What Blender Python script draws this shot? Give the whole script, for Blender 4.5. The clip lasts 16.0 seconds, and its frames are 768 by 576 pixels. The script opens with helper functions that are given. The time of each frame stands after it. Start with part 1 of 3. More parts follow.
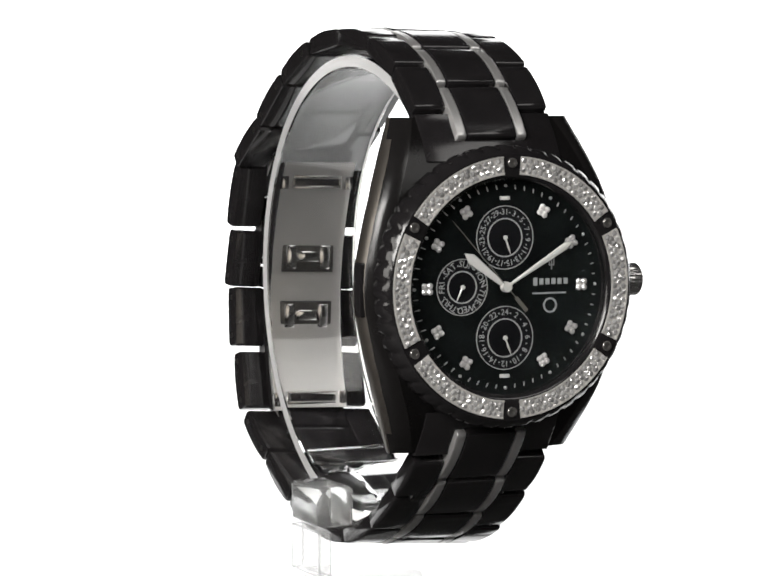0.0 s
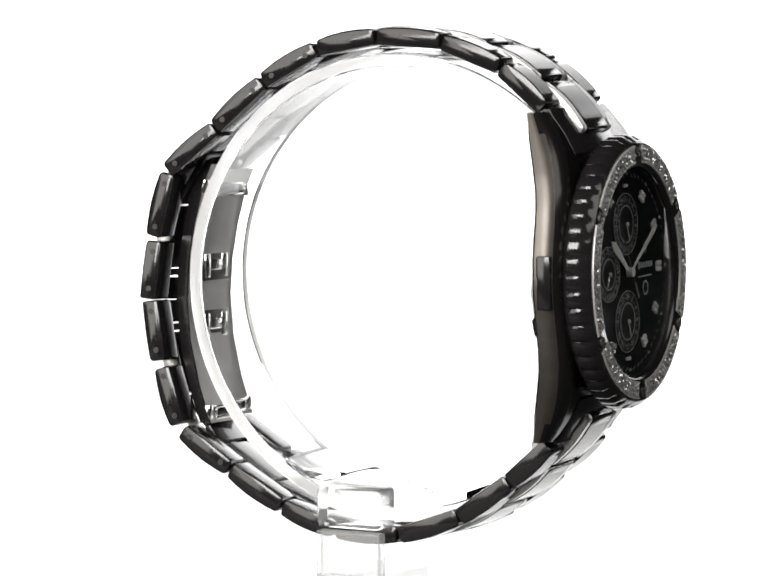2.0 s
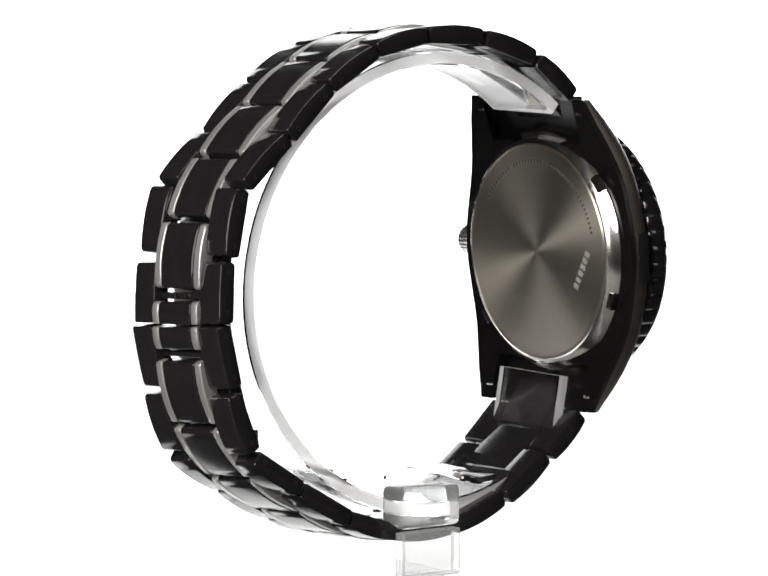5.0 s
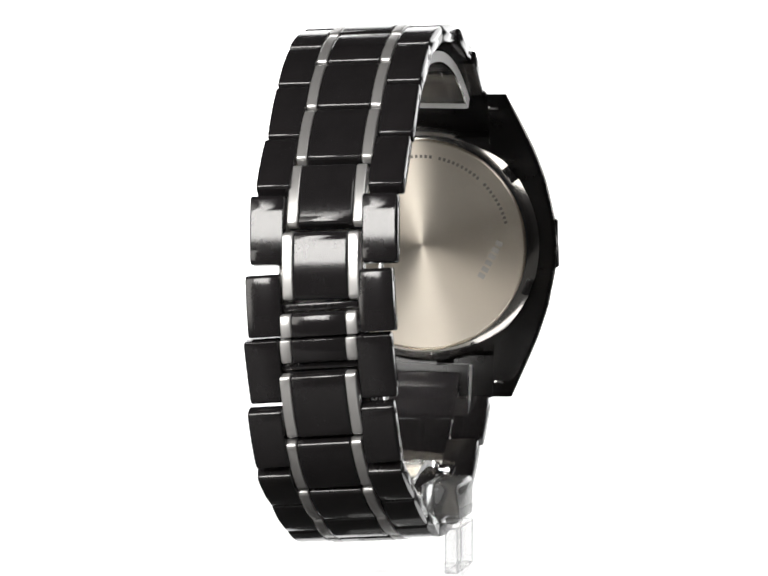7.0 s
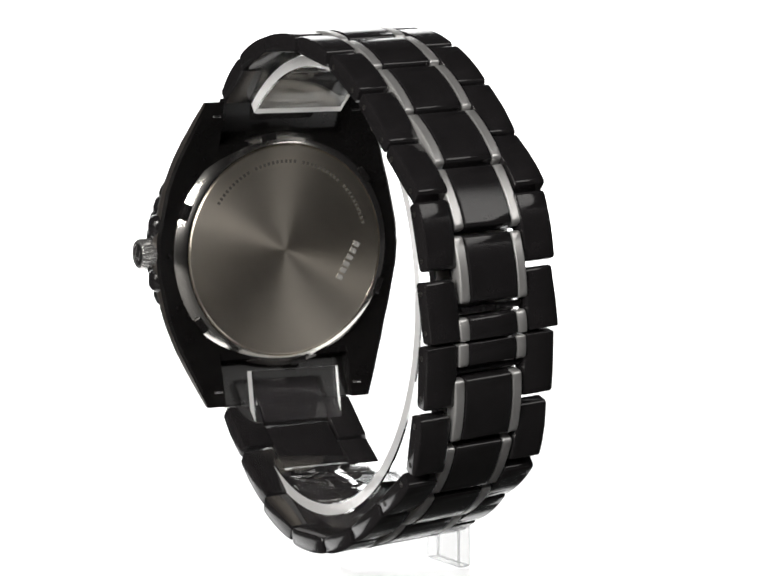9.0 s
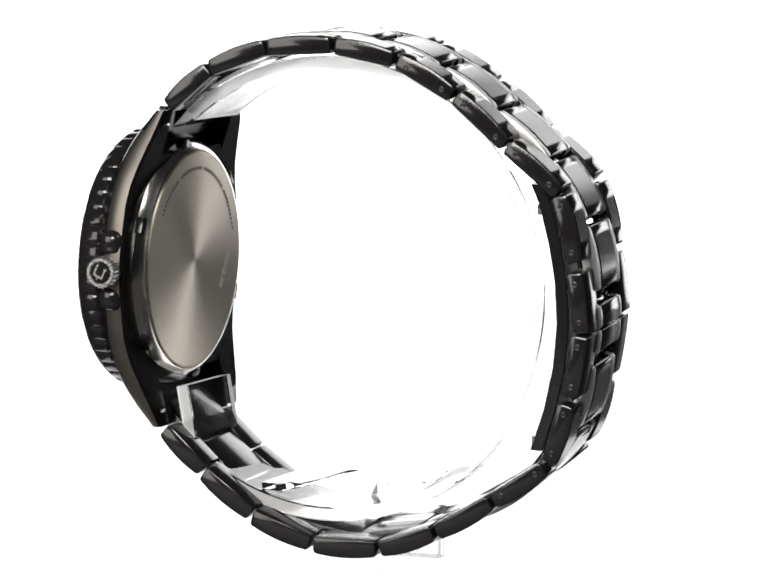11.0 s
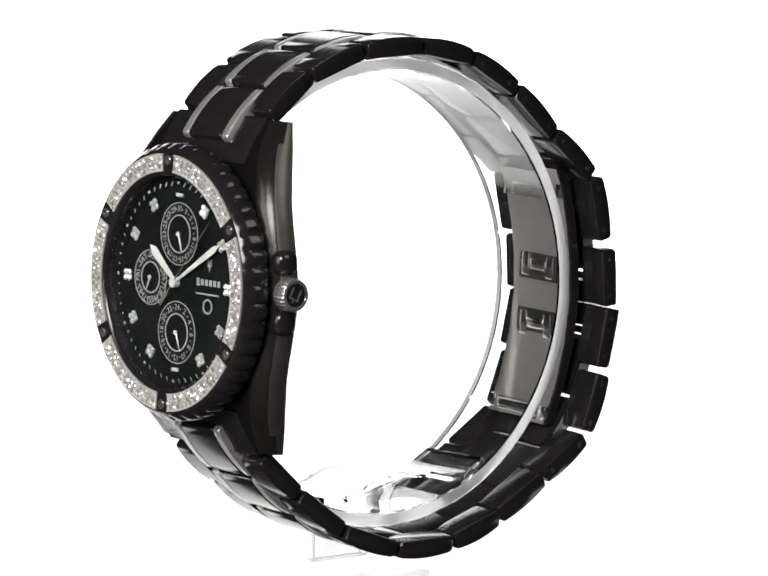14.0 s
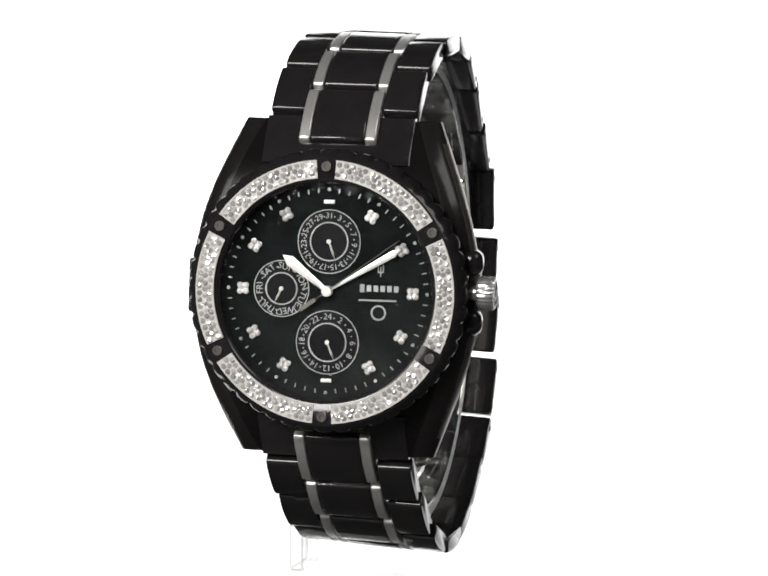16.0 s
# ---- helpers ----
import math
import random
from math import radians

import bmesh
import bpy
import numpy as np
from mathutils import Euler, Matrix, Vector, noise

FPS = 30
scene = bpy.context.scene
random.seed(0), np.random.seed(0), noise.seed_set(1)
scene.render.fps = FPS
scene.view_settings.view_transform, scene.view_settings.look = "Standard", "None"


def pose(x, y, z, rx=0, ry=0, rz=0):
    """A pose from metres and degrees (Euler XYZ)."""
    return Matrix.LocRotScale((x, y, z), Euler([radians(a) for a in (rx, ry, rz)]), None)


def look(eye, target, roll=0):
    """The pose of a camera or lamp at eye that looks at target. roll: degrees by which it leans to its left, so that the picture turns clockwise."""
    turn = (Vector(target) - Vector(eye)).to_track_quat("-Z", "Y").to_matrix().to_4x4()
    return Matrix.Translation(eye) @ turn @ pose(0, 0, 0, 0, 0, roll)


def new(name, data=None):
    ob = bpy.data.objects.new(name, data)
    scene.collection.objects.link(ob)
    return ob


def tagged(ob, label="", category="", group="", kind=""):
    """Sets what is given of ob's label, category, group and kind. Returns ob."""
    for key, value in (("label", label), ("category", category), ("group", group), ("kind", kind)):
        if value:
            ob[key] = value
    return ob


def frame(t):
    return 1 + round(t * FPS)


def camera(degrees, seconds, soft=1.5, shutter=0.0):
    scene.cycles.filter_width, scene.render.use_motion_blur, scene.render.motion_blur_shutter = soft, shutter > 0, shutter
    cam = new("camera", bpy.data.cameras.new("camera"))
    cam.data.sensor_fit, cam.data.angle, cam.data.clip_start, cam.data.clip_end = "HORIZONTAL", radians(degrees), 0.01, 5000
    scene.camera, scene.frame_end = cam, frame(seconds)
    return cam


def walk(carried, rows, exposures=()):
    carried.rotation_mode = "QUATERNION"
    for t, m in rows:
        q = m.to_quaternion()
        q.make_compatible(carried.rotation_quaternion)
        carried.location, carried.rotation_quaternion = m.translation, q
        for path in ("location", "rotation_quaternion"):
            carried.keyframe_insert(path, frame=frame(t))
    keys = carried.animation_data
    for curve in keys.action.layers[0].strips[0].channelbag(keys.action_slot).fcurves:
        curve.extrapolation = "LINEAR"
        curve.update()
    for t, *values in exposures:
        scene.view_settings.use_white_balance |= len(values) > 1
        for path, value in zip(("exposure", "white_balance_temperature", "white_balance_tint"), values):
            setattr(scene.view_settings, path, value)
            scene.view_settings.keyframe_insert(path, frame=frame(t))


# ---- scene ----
# ---- camera ----
cam = camera(10.99, 16.0, soft=1.8)
MM = 0.001
AXIS = 0.0450                      # height of the aim point on the turning axis
D = 0.5904
P = radians(5.979)
EYE = (0.00036, -D * math.cos(P), AXIS + D * math.sin(P))
VIEW = look(EYE, (0.00036, 0.0, AXIS), roll=-0.07)
walk(cam, [(0.0, VIEW), (16.0, VIEW)])

# ---- world and light ----
world = bpy.data.worlds.new("studio")
world.use_nodes = True
scene.world = world
world.node_tree.nodes["Background"].inputs[0].default_value = (0.9, 0.95, 1.0, 1)
world.node_tree.nodes["Background"].inputs[1].default_value = 0.018


def softbox(name, eye, target, w, h, power, color):
    data = bpy.data.lights.new(name, "AREA")
    data.shape, data.size, data.size_y, data.energy, data.color = "RECTANGLE", w, h, power, color
    ob = new(name, data)
    ob.matrix_world = look(eye, target)
    return ob


CTR = (0.0, 0.0, AXIS)
softbox("key_softbox", (-0.33, -0.646, 0.383), CTR, 0.34, 0.30, 5.0, (1.0, 0.98, 0.95))
softbox("left_softbox", (-0.66, -0.46, 0.26), CTR, 0.38, 0.46, 2.1, (1.0, 0.97, 0.92))
softbox("side_softbox", (0.50, -0.42, 0.62), CTR, 0.50, 0.40, 1.4, (1.0, 0.98, 0.95))


# ---- materials ----
def material(name, base, rough, metal=0.0, spec=0.5, var=0.15, vscale=400.0, bump=0.0, bscale=3000.0, coat=0.0, rvar=0.1):
    m = bpy.data.materials.new(name)
    m.use_nodes = True
    nt = m.node_tree
    b = nt.nodes["Principled BSDF"]
    b.inputs["Metallic"].default_value = metal
    b.inputs["Specular IOR Level"].default_value = spec
    b.inputs["Coat Weight"].default_value = coat
    b.inputs["Coat Roughness"].default_value = 0.05
    tc = nt.nodes.new("ShaderNodeTexCoord")
    n1 = nt.nodes.new("ShaderNodeTexNoise")
    n1.inputs["Scale"].default_value, n1.inputs["Detail"].default_value = vscale, 5
    nt.links.new(tc.outputs["Object"], n1.inputs["Vector"])
    mix = nt.nodes.new("ShaderNodeMix")
    mix.data_type = "RGBA"
    mix.inputs[6].default_value = (*[c * (1 - var) for c in base], 1)
    mix.inputs[7].default_value = (*[min(1, c * (1 + var)) for c in base], 1)
    nt.links.new(n1.outputs[0], mix.inputs[0])
    nt.links.new(mix.outputs[2], b.inputs["Base Color"])
    mr = nt.nodes.new("ShaderNodeMapRange")
    mr.inputs["To Min"].default_value, mr.inputs["To Max"].default_value = rough * (1 - rvar), rough * (1 + rvar)
    n2 = nt.nodes.new("ShaderNodeTexNoise")
    n2.inputs["Scale"].default_value, n2.inputs["Detail"].default_value = bscale, 3
    nt.links.new(tc.outputs["Object"], n2.inputs["Vector"])
    nt.links.new(n2.outputs[0], mr.inputs["Value"])
    nt.links.new(mr.outputs[0], b.inputs["Roughness"])
    if bump:
        bp = nt.nodes.new("ShaderNodeBump")
        bp.inputs["Strength"].default_value, bp.inputs["Distance"].default_value = bump, 0.00005
        nt.links.new(n2.outputs[0], bp.inputs["Height"])
        nt.links.new(bp.outputs[0], b.inputs["Normal"])
    return m


def clear(name, ior, tint=(1, 1, 1), rough=0.0):
    m = bpy.data.materials.new(name)
    m.use_nodes = True
    b = m.node_tree.nodes["Principled BSDF"]
    b.inputs["Base Color"].default_value = (*tint, 1)
    b.inputs["Transmission Weight"].default_value = 1.0
    b.inputs["IOR"].default_value = ior
    b.inputs["Roughness"].default_value = rough
    return m


def brushed(name, base, rough, stretch, bscale=900.0, bump=0.25):
    """Brushed steel, with fine lines drawn out along one axis."""
    m = material(name, base, rough, metal=1.0, var=0.12, vscale=250.0)
    nt = m.node_tree
    b = nt.nodes["Principled BSDF"]
    tc = nt.nodes.new("ShaderNodeTexCoord")
    mp = nt.nodes.new("ShaderNodeMapping")
    mp.inputs["Scale"].default_value = stretch
    n = nt.nodes.new("ShaderNodeTexNoise")
    n.inputs["Scale"].default_value, n.inputs["Detail"].default_value = bscale, 4
    bp = nt.nodes.new("ShaderNodeBump")
    bp.inputs["Strength"].default_value, bp.inputs["Distance"].default_value = bump, 0.00003
    nt.links.new(tc.outputs["Object"], mp.inputs["Vector"])
    nt.links.new(mp.outputs[0], n.inputs["Vector"])
    nt.links.new(n.outputs[0], bp.inputs["Height"])
    nt.links.new(bp.outputs[0], b.inputs["Normal"])
    return m


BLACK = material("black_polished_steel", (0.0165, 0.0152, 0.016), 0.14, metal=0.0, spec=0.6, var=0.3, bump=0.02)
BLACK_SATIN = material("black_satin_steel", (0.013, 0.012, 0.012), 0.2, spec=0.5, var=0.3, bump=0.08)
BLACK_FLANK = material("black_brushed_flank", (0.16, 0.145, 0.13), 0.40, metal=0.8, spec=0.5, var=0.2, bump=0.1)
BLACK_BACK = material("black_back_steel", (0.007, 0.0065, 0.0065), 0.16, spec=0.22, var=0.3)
STEEL = brushed("brushed_steel", (0.76, 0.75, 0.74), 0.36, (1, 0.25, 1), 1400.0, 0.6)
STEEL.node_tree.nodes["Principled BSDF"].inputs["Metallic"].default_value = 0.75
STEEL_POLISHED = material("polished_steel", (0.66, 0.65, 0.64), 0.14, metal=1.0, var=0.08)
RIM_STEEL = material("rim_steel", (0.84, 0.81, 0.77), 0.16, metal=1.0, var=0.06)
CLASP_STEEL = brushed("clasp_steel", (0.50, 0.487, 0.473), 0.3, (1, 0.05, 1), 900.0, 0.1)
CLASP_STEEL.node_tree.nodes["Principled BSDF"].inputs["Metallic"].default_value = 0.85
CROWN_STEEL = material("crown_steel", (0.68, 0.67, 0.66), 0.26, metal=0.85, var=0.1)
DIAL = material("dial_black", (0.0048, 0.006, 0.006), 0.45, spec=0.03, var=0.9, vscale=260.0)
DIAL_DEEP = material("subdial_black", (0.004, 0.004, 0.005), 0.3, spec=0.15, var=0.2)
PRINT = material("silver_print", (0.27, 0.28, 0.275), 0.45, var=0.1)
PRINT_DIM = material("faded_silver_print", (0.24, 0.25, 0.25), 0.5, var=0.2)
HAND = material("silver_hand", (0.55, 0.55, 0.53), 0.3, metal=0.3, var=0.05)
STONE = material("cut_stone", (0.95, 0.92, 0.89), 0.1, metal=0.5, spec=1.0, var=0.3, vscale=900.0)
def vary(m, low, high):
    """Scales the base colour piece by piece."""
    nt = m.node_tree
    b = nt.nodes["Principled BSDF"]
    src = b.inputs["Base Color"].links[0].from_socket
    oi = nt.nodes.new("ShaderNodeObjectInfo")
    mr = nt.nodes.new("ShaderNodeMapRange")
    mr.inputs["To Min"].default_value, mr.inputs["To Max"].default_value = low, high
    mx = nt.nodes.new("ShaderNodeMix")
    mx.data_type, mx.blend_type = "RGBA", "MULTIPLY"
    mx.inputs[0].default_value = 1.0
    nt.links.new(oi.outputs["Random"], mr.inputs["Value"])
    nt.links.new(src, mx.inputs[6])
    nt.links.new(mr.outputs[0], mx.inputs[7])
    nt.links.new(mx.outputs[2], b.inputs["Base Color"])


vary(STONE, 0.58, 1.15)
SETTING = material("stone_setting", (0.74, 0.72, 0.69), 0.3, metal=0.3, var=0.2, vscale=900.0)
CRYSTAL = clear("watch_crystal", 1.10)
ACRYLIC = clear("clear_acrylic", 1.45, (0.985, 0.99, 0.99))
ACRYLIC_FOOT = material("hazy_acrylic_foot", (0.85, 0.86, 0.86), 0.2, var=0.06, vscale=500.0)
ACRYLIC_FOOT.node_tree.nodes["Principled BSDF"].inputs["Alpha"].default_value = 0.25
# Grey put into the bevel colour for the dark room that clear edges reflect.
ACRYLIC_EDGE = material("acrylic_edge_reflection", (0.5, 0.51, 0.52), 0.25, var=0.15, vscale=900.0)
ACRYLIC_EDGE.node_tree.nodes["Principled BSDF"].inputs["Alpha"].default_value = 0.55
# Nearly clear acrylic with a slightly whitish body.
ACRYLIC_THIN = clear("pale_acrylic", 1.17, (0.93, 0.94, 0.94), 0.1)
ACRYLIC_THIN.node_tree.nodes["Principled BSDF"].inputs["Transmission Weight"].default_value = 0.9
FROST = material("frosted_acrylic_edge", (0.99, 0.99, 0.99), 0.4, var=0.04, vscale=500.0, bump=0.2)
FROST.node_tree.nodes["Principled BSDF"].inputs["Transmission Weight"].default_value = 0.45
FROST.node_tree.nodes["Principled BSDF"].inputs["IOR"].default_value = 1.2
BACKSTEEL = material("case_back_steel", (0.72, 0.655, 0.565), 0.35, metal=1.0, var=0.08, vscale=120.0)
PIN_BRASS = material("second_hand_steel", (0.13, 0.125, 0.11), 0.35, metal=0.5)
SCREW = material("screw_steel", (0.24, 0.23, 0.22), 0.25, metal=0.7)
PIN = material("pin_steel", (0.06, 0.057, 0.054), 0.3, metal=0.7)
ENGRAVED_FAINT = material("faint_engraving", (0.22, 0.20, 0.175), 0.5, metal=0.6, var=0.1)
ENGRAVED = material("engraving", (0.55, 0.53, 0.50), 0.5, metal=0.5, var=0.1)


def radial_brush(m):
    nt = m.node_tree
    b = nt.nodes["Principled BSDF"]
    b.inputs["Anisotropic"].default_value = 0.8
    b.inputs["Anisotropic Rotation"].default_value = 0.25
    tg = nt.nodes.new("ShaderNodeTangent")
    tg.direction_type, tg.axis = "RADIAL", "Y"
    nt.links.new(tg.outputs[0], b.inputs["Tangent"])


radial_brush(BACKSTEEL)


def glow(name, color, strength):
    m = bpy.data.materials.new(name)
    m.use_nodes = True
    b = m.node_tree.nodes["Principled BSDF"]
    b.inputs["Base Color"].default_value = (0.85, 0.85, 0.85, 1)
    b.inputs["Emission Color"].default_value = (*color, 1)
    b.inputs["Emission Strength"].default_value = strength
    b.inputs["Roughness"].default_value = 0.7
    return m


# Emission stands in for an overexposed sheet; the floor glows just enough to clip.
PANEL = glow("glowing_white_sheet", (1.0, 1.0, 1.0), 2.2)
PANEL_FLOOR = glow("glowing_sheet_floor", (1.0, 1.0, 1.0), 1.03)
TABLE = material("grey_table", (0.05, 0.05, 0.05), 0.5, spec=0.2, var=0.04, vscale=30.0)
DARK_WALL = material("dark_studio_wall", (0.09, 0.09, 0.095), 0.9, var=0.2, vscale=6.0)


# ---- mesh helpers (millimetres in, metres out) ----
def finish(name, bm, mat, parent=None, label="", smooth=True, place=None, scale=MM, crease=38):
    bm.normal_update()
    bmesh.ops.recalc_face_normals(bm, faces=bm.faces)
    if scale != 1:
        bmesh.ops.scale(bm, vec=(scale,) * 3, verts=bm.verts)
    me = bpy.data.meshes.new(name)
    bm.to_mesh(me)
    bm.free()
    me.materials.append(mat)
    if smooth:
        me.shade_smooth()
        me.set_sharp_from_angle(angle=radians(crease))
    return put(name, me, parent, label, place)


def put(name, me, parent=None, label="", place=None):
    ob = new(name, me)
    if parent is not None:
        ob.parent = parent
    if place is not None:
        ob.matrix_local = place
    if label:
        ob["label"] = label
    return ob


def part(name, bm, mat, parent, label="", smooth=True, place=None, crease=38):
    return finish(name, bm, mat, parent, label, smooth, place, crease=crease)


def at(x, y, z, rot=None):
    m = Matrix.Translation((x * MM, y * MM, z * MM))
    return m @ rot if rot is not None else m


def loft(rings, closed=True, caps=True):
    """Skin through rings of equally many points."""
    bm = bmesh.new()
    vs = [[bm.verts.new(p) for p in r] for r in rings]
    n = len(rings[0])
    for a, b in zip(vs, vs[1:]):
        for i in range(n if closed else n - 1):
            j = (i + 1) % n
            bm.faces.new((a[i], a[j], b[j], b[i]))
    if caps:
        bm.faces.new(vs[0][::-1])
        bm.faces.new(vs[-1])
    return bm


def lathe(profile, n=96, wave=None):
    """Turns (radius, y) points about the y axis into a closed ring or, with radius 0 at the ends, a disc."""
    bm = bmesh.new()
    rows = []
    for k in range(n):
        a = 2 * math.pi * k / n
        row = []
        for i, (r, y) in enumerate(profile):
            rr = r + (wave(i, k) if wave else 0)
            row.append(bm.verts.new((rr * math.sin(a), y, rr * math.cos(a))))
        rows.append(row)
    m = len(profile)
    for k in range(n):
        a, b = rows[k], rows[(k + 1) % n]
        for i in range(m - 1):
            bm.faces.new((a[i], a[i + 1], b[i + 1], b[i]))
    bmesh.ops.remove_doubles(bm, verts=bm.verts, dist=1e-5)
    return bm


def ring_band(r0, r1, y0, y1, n=96):
    return lathe([(r0, y1), (r0, y0), (r1, y0), (r1, y1), (r0, y1)], n)


def plate(points, y0, y1, bev=0.0):
    """A flat plate with an outline of (x, z) points between the depths y0 (front) and y1; the front edge may be bevelled."""
    if bev:
        cx = sum(p[0] for p in points) / len(points)
        cz = sum(p[1] for p in points) / len(points)
        def inset(p):
            d = math.hypot(p[0] - cx, p[1] - cz) or 1
            return (p[0] - (p[0] - cx) / d * bev, p[1] - (p[1] - cz) / d * bev)
        rings = [[(*inset(p), y0) for p in points], [(*p, y0 + bev) for p in points], [(*p, y1) for p in points]]
    else:
        rings = [[(*p, y0) for p in points], [(*p, y1) for p in points]]
    return loft([[(x, y, z) for x, z, y in r] for r in rings])


def box(x0, x1, y0, y1, z0, z1, bev=0.0, seg=2):
    bm = bmesh.new()
    bmesh.ops.create_cube(bm, size=1)
    for v in bm.verts:
        v.co = (x0 if v.co.x < 0 else x1, y0 if v.co.y < 0 else y1, z0 if v.co.z < 0 else z1)
    if bev:
        bmesh.ops.bevel(bm, geom=bm.edges[:], offset=bev, segments=seg, affect="EDGES", profile=0.5)
    return bm


def join(*bms):
    """One bmesh from several."""
    out = bms[0]
    for b in bms[1:]:
        me = bpy.data.meshes.new("joined")
        b.to_mesh(me)
        b.free()
        out.from_mesh(me)
        bpy.data.meshes.remove(me)
    return out


def letters(text, size):
    """Flat letters from the built-in font, centred, read from the front (-y), in millimetres."""
    cu = bpy.data.curves.new("letters", "FONT")
    cu.body, cu.size, cu.align_x, cu.align_y = text, size, "CENTER", "CENTER"
    cu.resolution_u = 2
    cu.extrude = 0.02
    ob = new("letters", cu)
    me = bpy.data.meshes.new_from_object(ob.evaluated_get(bpy.context.evaluated_depsgraph_get()))
    bpy.data.objects.remove(ob)
    bpy.data.curves.remove(cu)
    bm = bmesh.new()
    bm.from_mesh(me)
    bpy.data.meshes.remove(me)
    bm.transform(Matrix.Rotation(radians(90), 4, "X"))
    return bm


# ---- setting: white sheet with added glow, dark room round it ----
def setting():
    prof = [(0.005, 0.0, -0.060, 0.060), (0.30, 0.0, -0.09, 0.09), (0.40, 0.002, -0.20, 0.22), (0.46, 0.008, -0.26, 0.42), (0.53, 0.03, -0.26, 0.44), (0.56, 0.07, -0.26, 0.44),
            (0.57, 0.12, -0.26, 0.44), (0.57, 0.22, -0.26, 0.44), (0.57, 0.33, -0.26, 0.44)]
    bm = loft([[(x0, y, z) for y, z, x0, x1 in prof], [(x1, y, z) for y, z, x0, x1 in prof]], closed=False, caps=False)
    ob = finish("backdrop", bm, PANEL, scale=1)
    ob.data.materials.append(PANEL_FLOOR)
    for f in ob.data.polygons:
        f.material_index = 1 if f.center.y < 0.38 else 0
    tagged(ob, "seamless white sheet given a glow to look overexposed, curved up behind the table", "backdrop", kind="structure")
    bm = box(-0.46, 0.46, -0.14, 0.6, -0.04, -0.0006, 0.002)
    ob = finish("table", bm, TABLE, scale=1)
    tagged(ob, "dark grey table under the glowing white sheet", "table", kind="structure")
    bm = box(-1.6, 1.6, -2.2, 1.4, -0.9, 1.6)
    bmesh.ops.reverse_faces(bm, faces=bm.faces)
    ob = finish("studio_wall", bm, DARK_WALL, scale=1, smooth=False)
    tagged(ob, "dark walls of the studio room around the sheet", "wall", kind="structure")


setting()

# ---- the watch, in its own space: x to three o'clock, z to twelve, the dial faces -y ----
watch = tagged(new("wristwatch"), "black steel wristwatch with stone-set bezel and silver-striped bracelet", "wristwatch")

# joints of the outer links, (y, z), from the upper lug over the clasp to the lower lug
JOINTS = [(10.4, 23.6), (17.1, 29.6), (26.3, 33.2), (36.7, 34.0), (46.2, 32.4), (55.0, 27.7), (62.9, 21.0), (71.0, 14.6),
          (73.7, 4.5), (74.9, -4.8), (73.5, -14.4), (70.6, -23.9), (62.4, -29.7), (53.9, -35.0), (45.3, -38.2), (35.0, -38.5),
          (25.3, -35.3), (17.2, -29.7), (10.6, -23.9)]


def lean(y, z):
    """The bracelet hangs a little askew: its shift to the side and its tilt across, growing to the back."""
    w = max(0.0, min(1.0, (y - 10) / 25))
    v = max(0.0, min(1.0, (y - 35) / 30))
    back = max(-0.6, min(0.45, -0.1 - 0.026 * z))
    front = 1.0 if z < 0 else 0.9
    return w * (back * v + front * (1 - v)), (0.06 if z < 0 else 0.025) * w, 0.045 * v


def link_pose(p0, p1, lift=0.0, side=0.0):
    y, z = (p0[0] + p1[0]) / 2, (p0[1] + p1[1]) / 2
    t = Vector((0, p1[0] - p0[0], p1[1] - p0[1])).normalized()
    n = Vector((1, 0, 0)).cross(t)
    dx, tilt, yaw = lean(y, z)
    m = Matrix.Identity(4)
    m.col[0][:3], m.col[1][:3], m.col[2][:3] = (1, 0, 0), t, n
    pos = Vector((dx, y, z)) + n * lift
    return Matrix.Translation(pos * MM) @ Matrix.Rotation(yaw, 4, "Z") @ Matrix.Rotation(tilt, 4, "Y") @ m @ Matrix.Translation((side * MM, 0, 0))


def link_mesh(length, width, thick, dome, edge=0.28, r0=0.6, r1=0.6):
    """A link: domed outside, rounded ends, bevelled flanks. x across, y along, z outwards."""
    h, l = thick / 2, length / 2
    turns = [(math.sin(radians(a)), math.cos(radians(a))) for a in (22, 45, 68, 90)]
    prof = []
    for k in range(9):
        s = -1 + k / 4
        prof.append((s * (l - (r0 if s < 0 else r1)), h + dome * (1 - s * s)))
    prof += [(l - r1 + r1 * x, h - r1 + r1 * z) for x, z in turns] + [(l, -h + 0.5), (l - 0.3, -h), (-l + 0.3, -h), (-l, -h + 0.5)]
    prof += [(-l + r0 - r0 * x, h - r0 + r0 * z) for x, z in reversed(turns)]
    def ring(x, k):
        return [(x, y * (1 - k / l), z * (1 - k / h * 0.9)) for y, z in prof]
    w = width / 2
    bm = loft([ring(-w, edge), ring(-w + edge * 0.35, edge * 0.3), ring(-w + edge, 0), ring(w - edge, 0), ring(w - edge * 0.35, edge * 0.3), ring(w, edge)])
    return bm


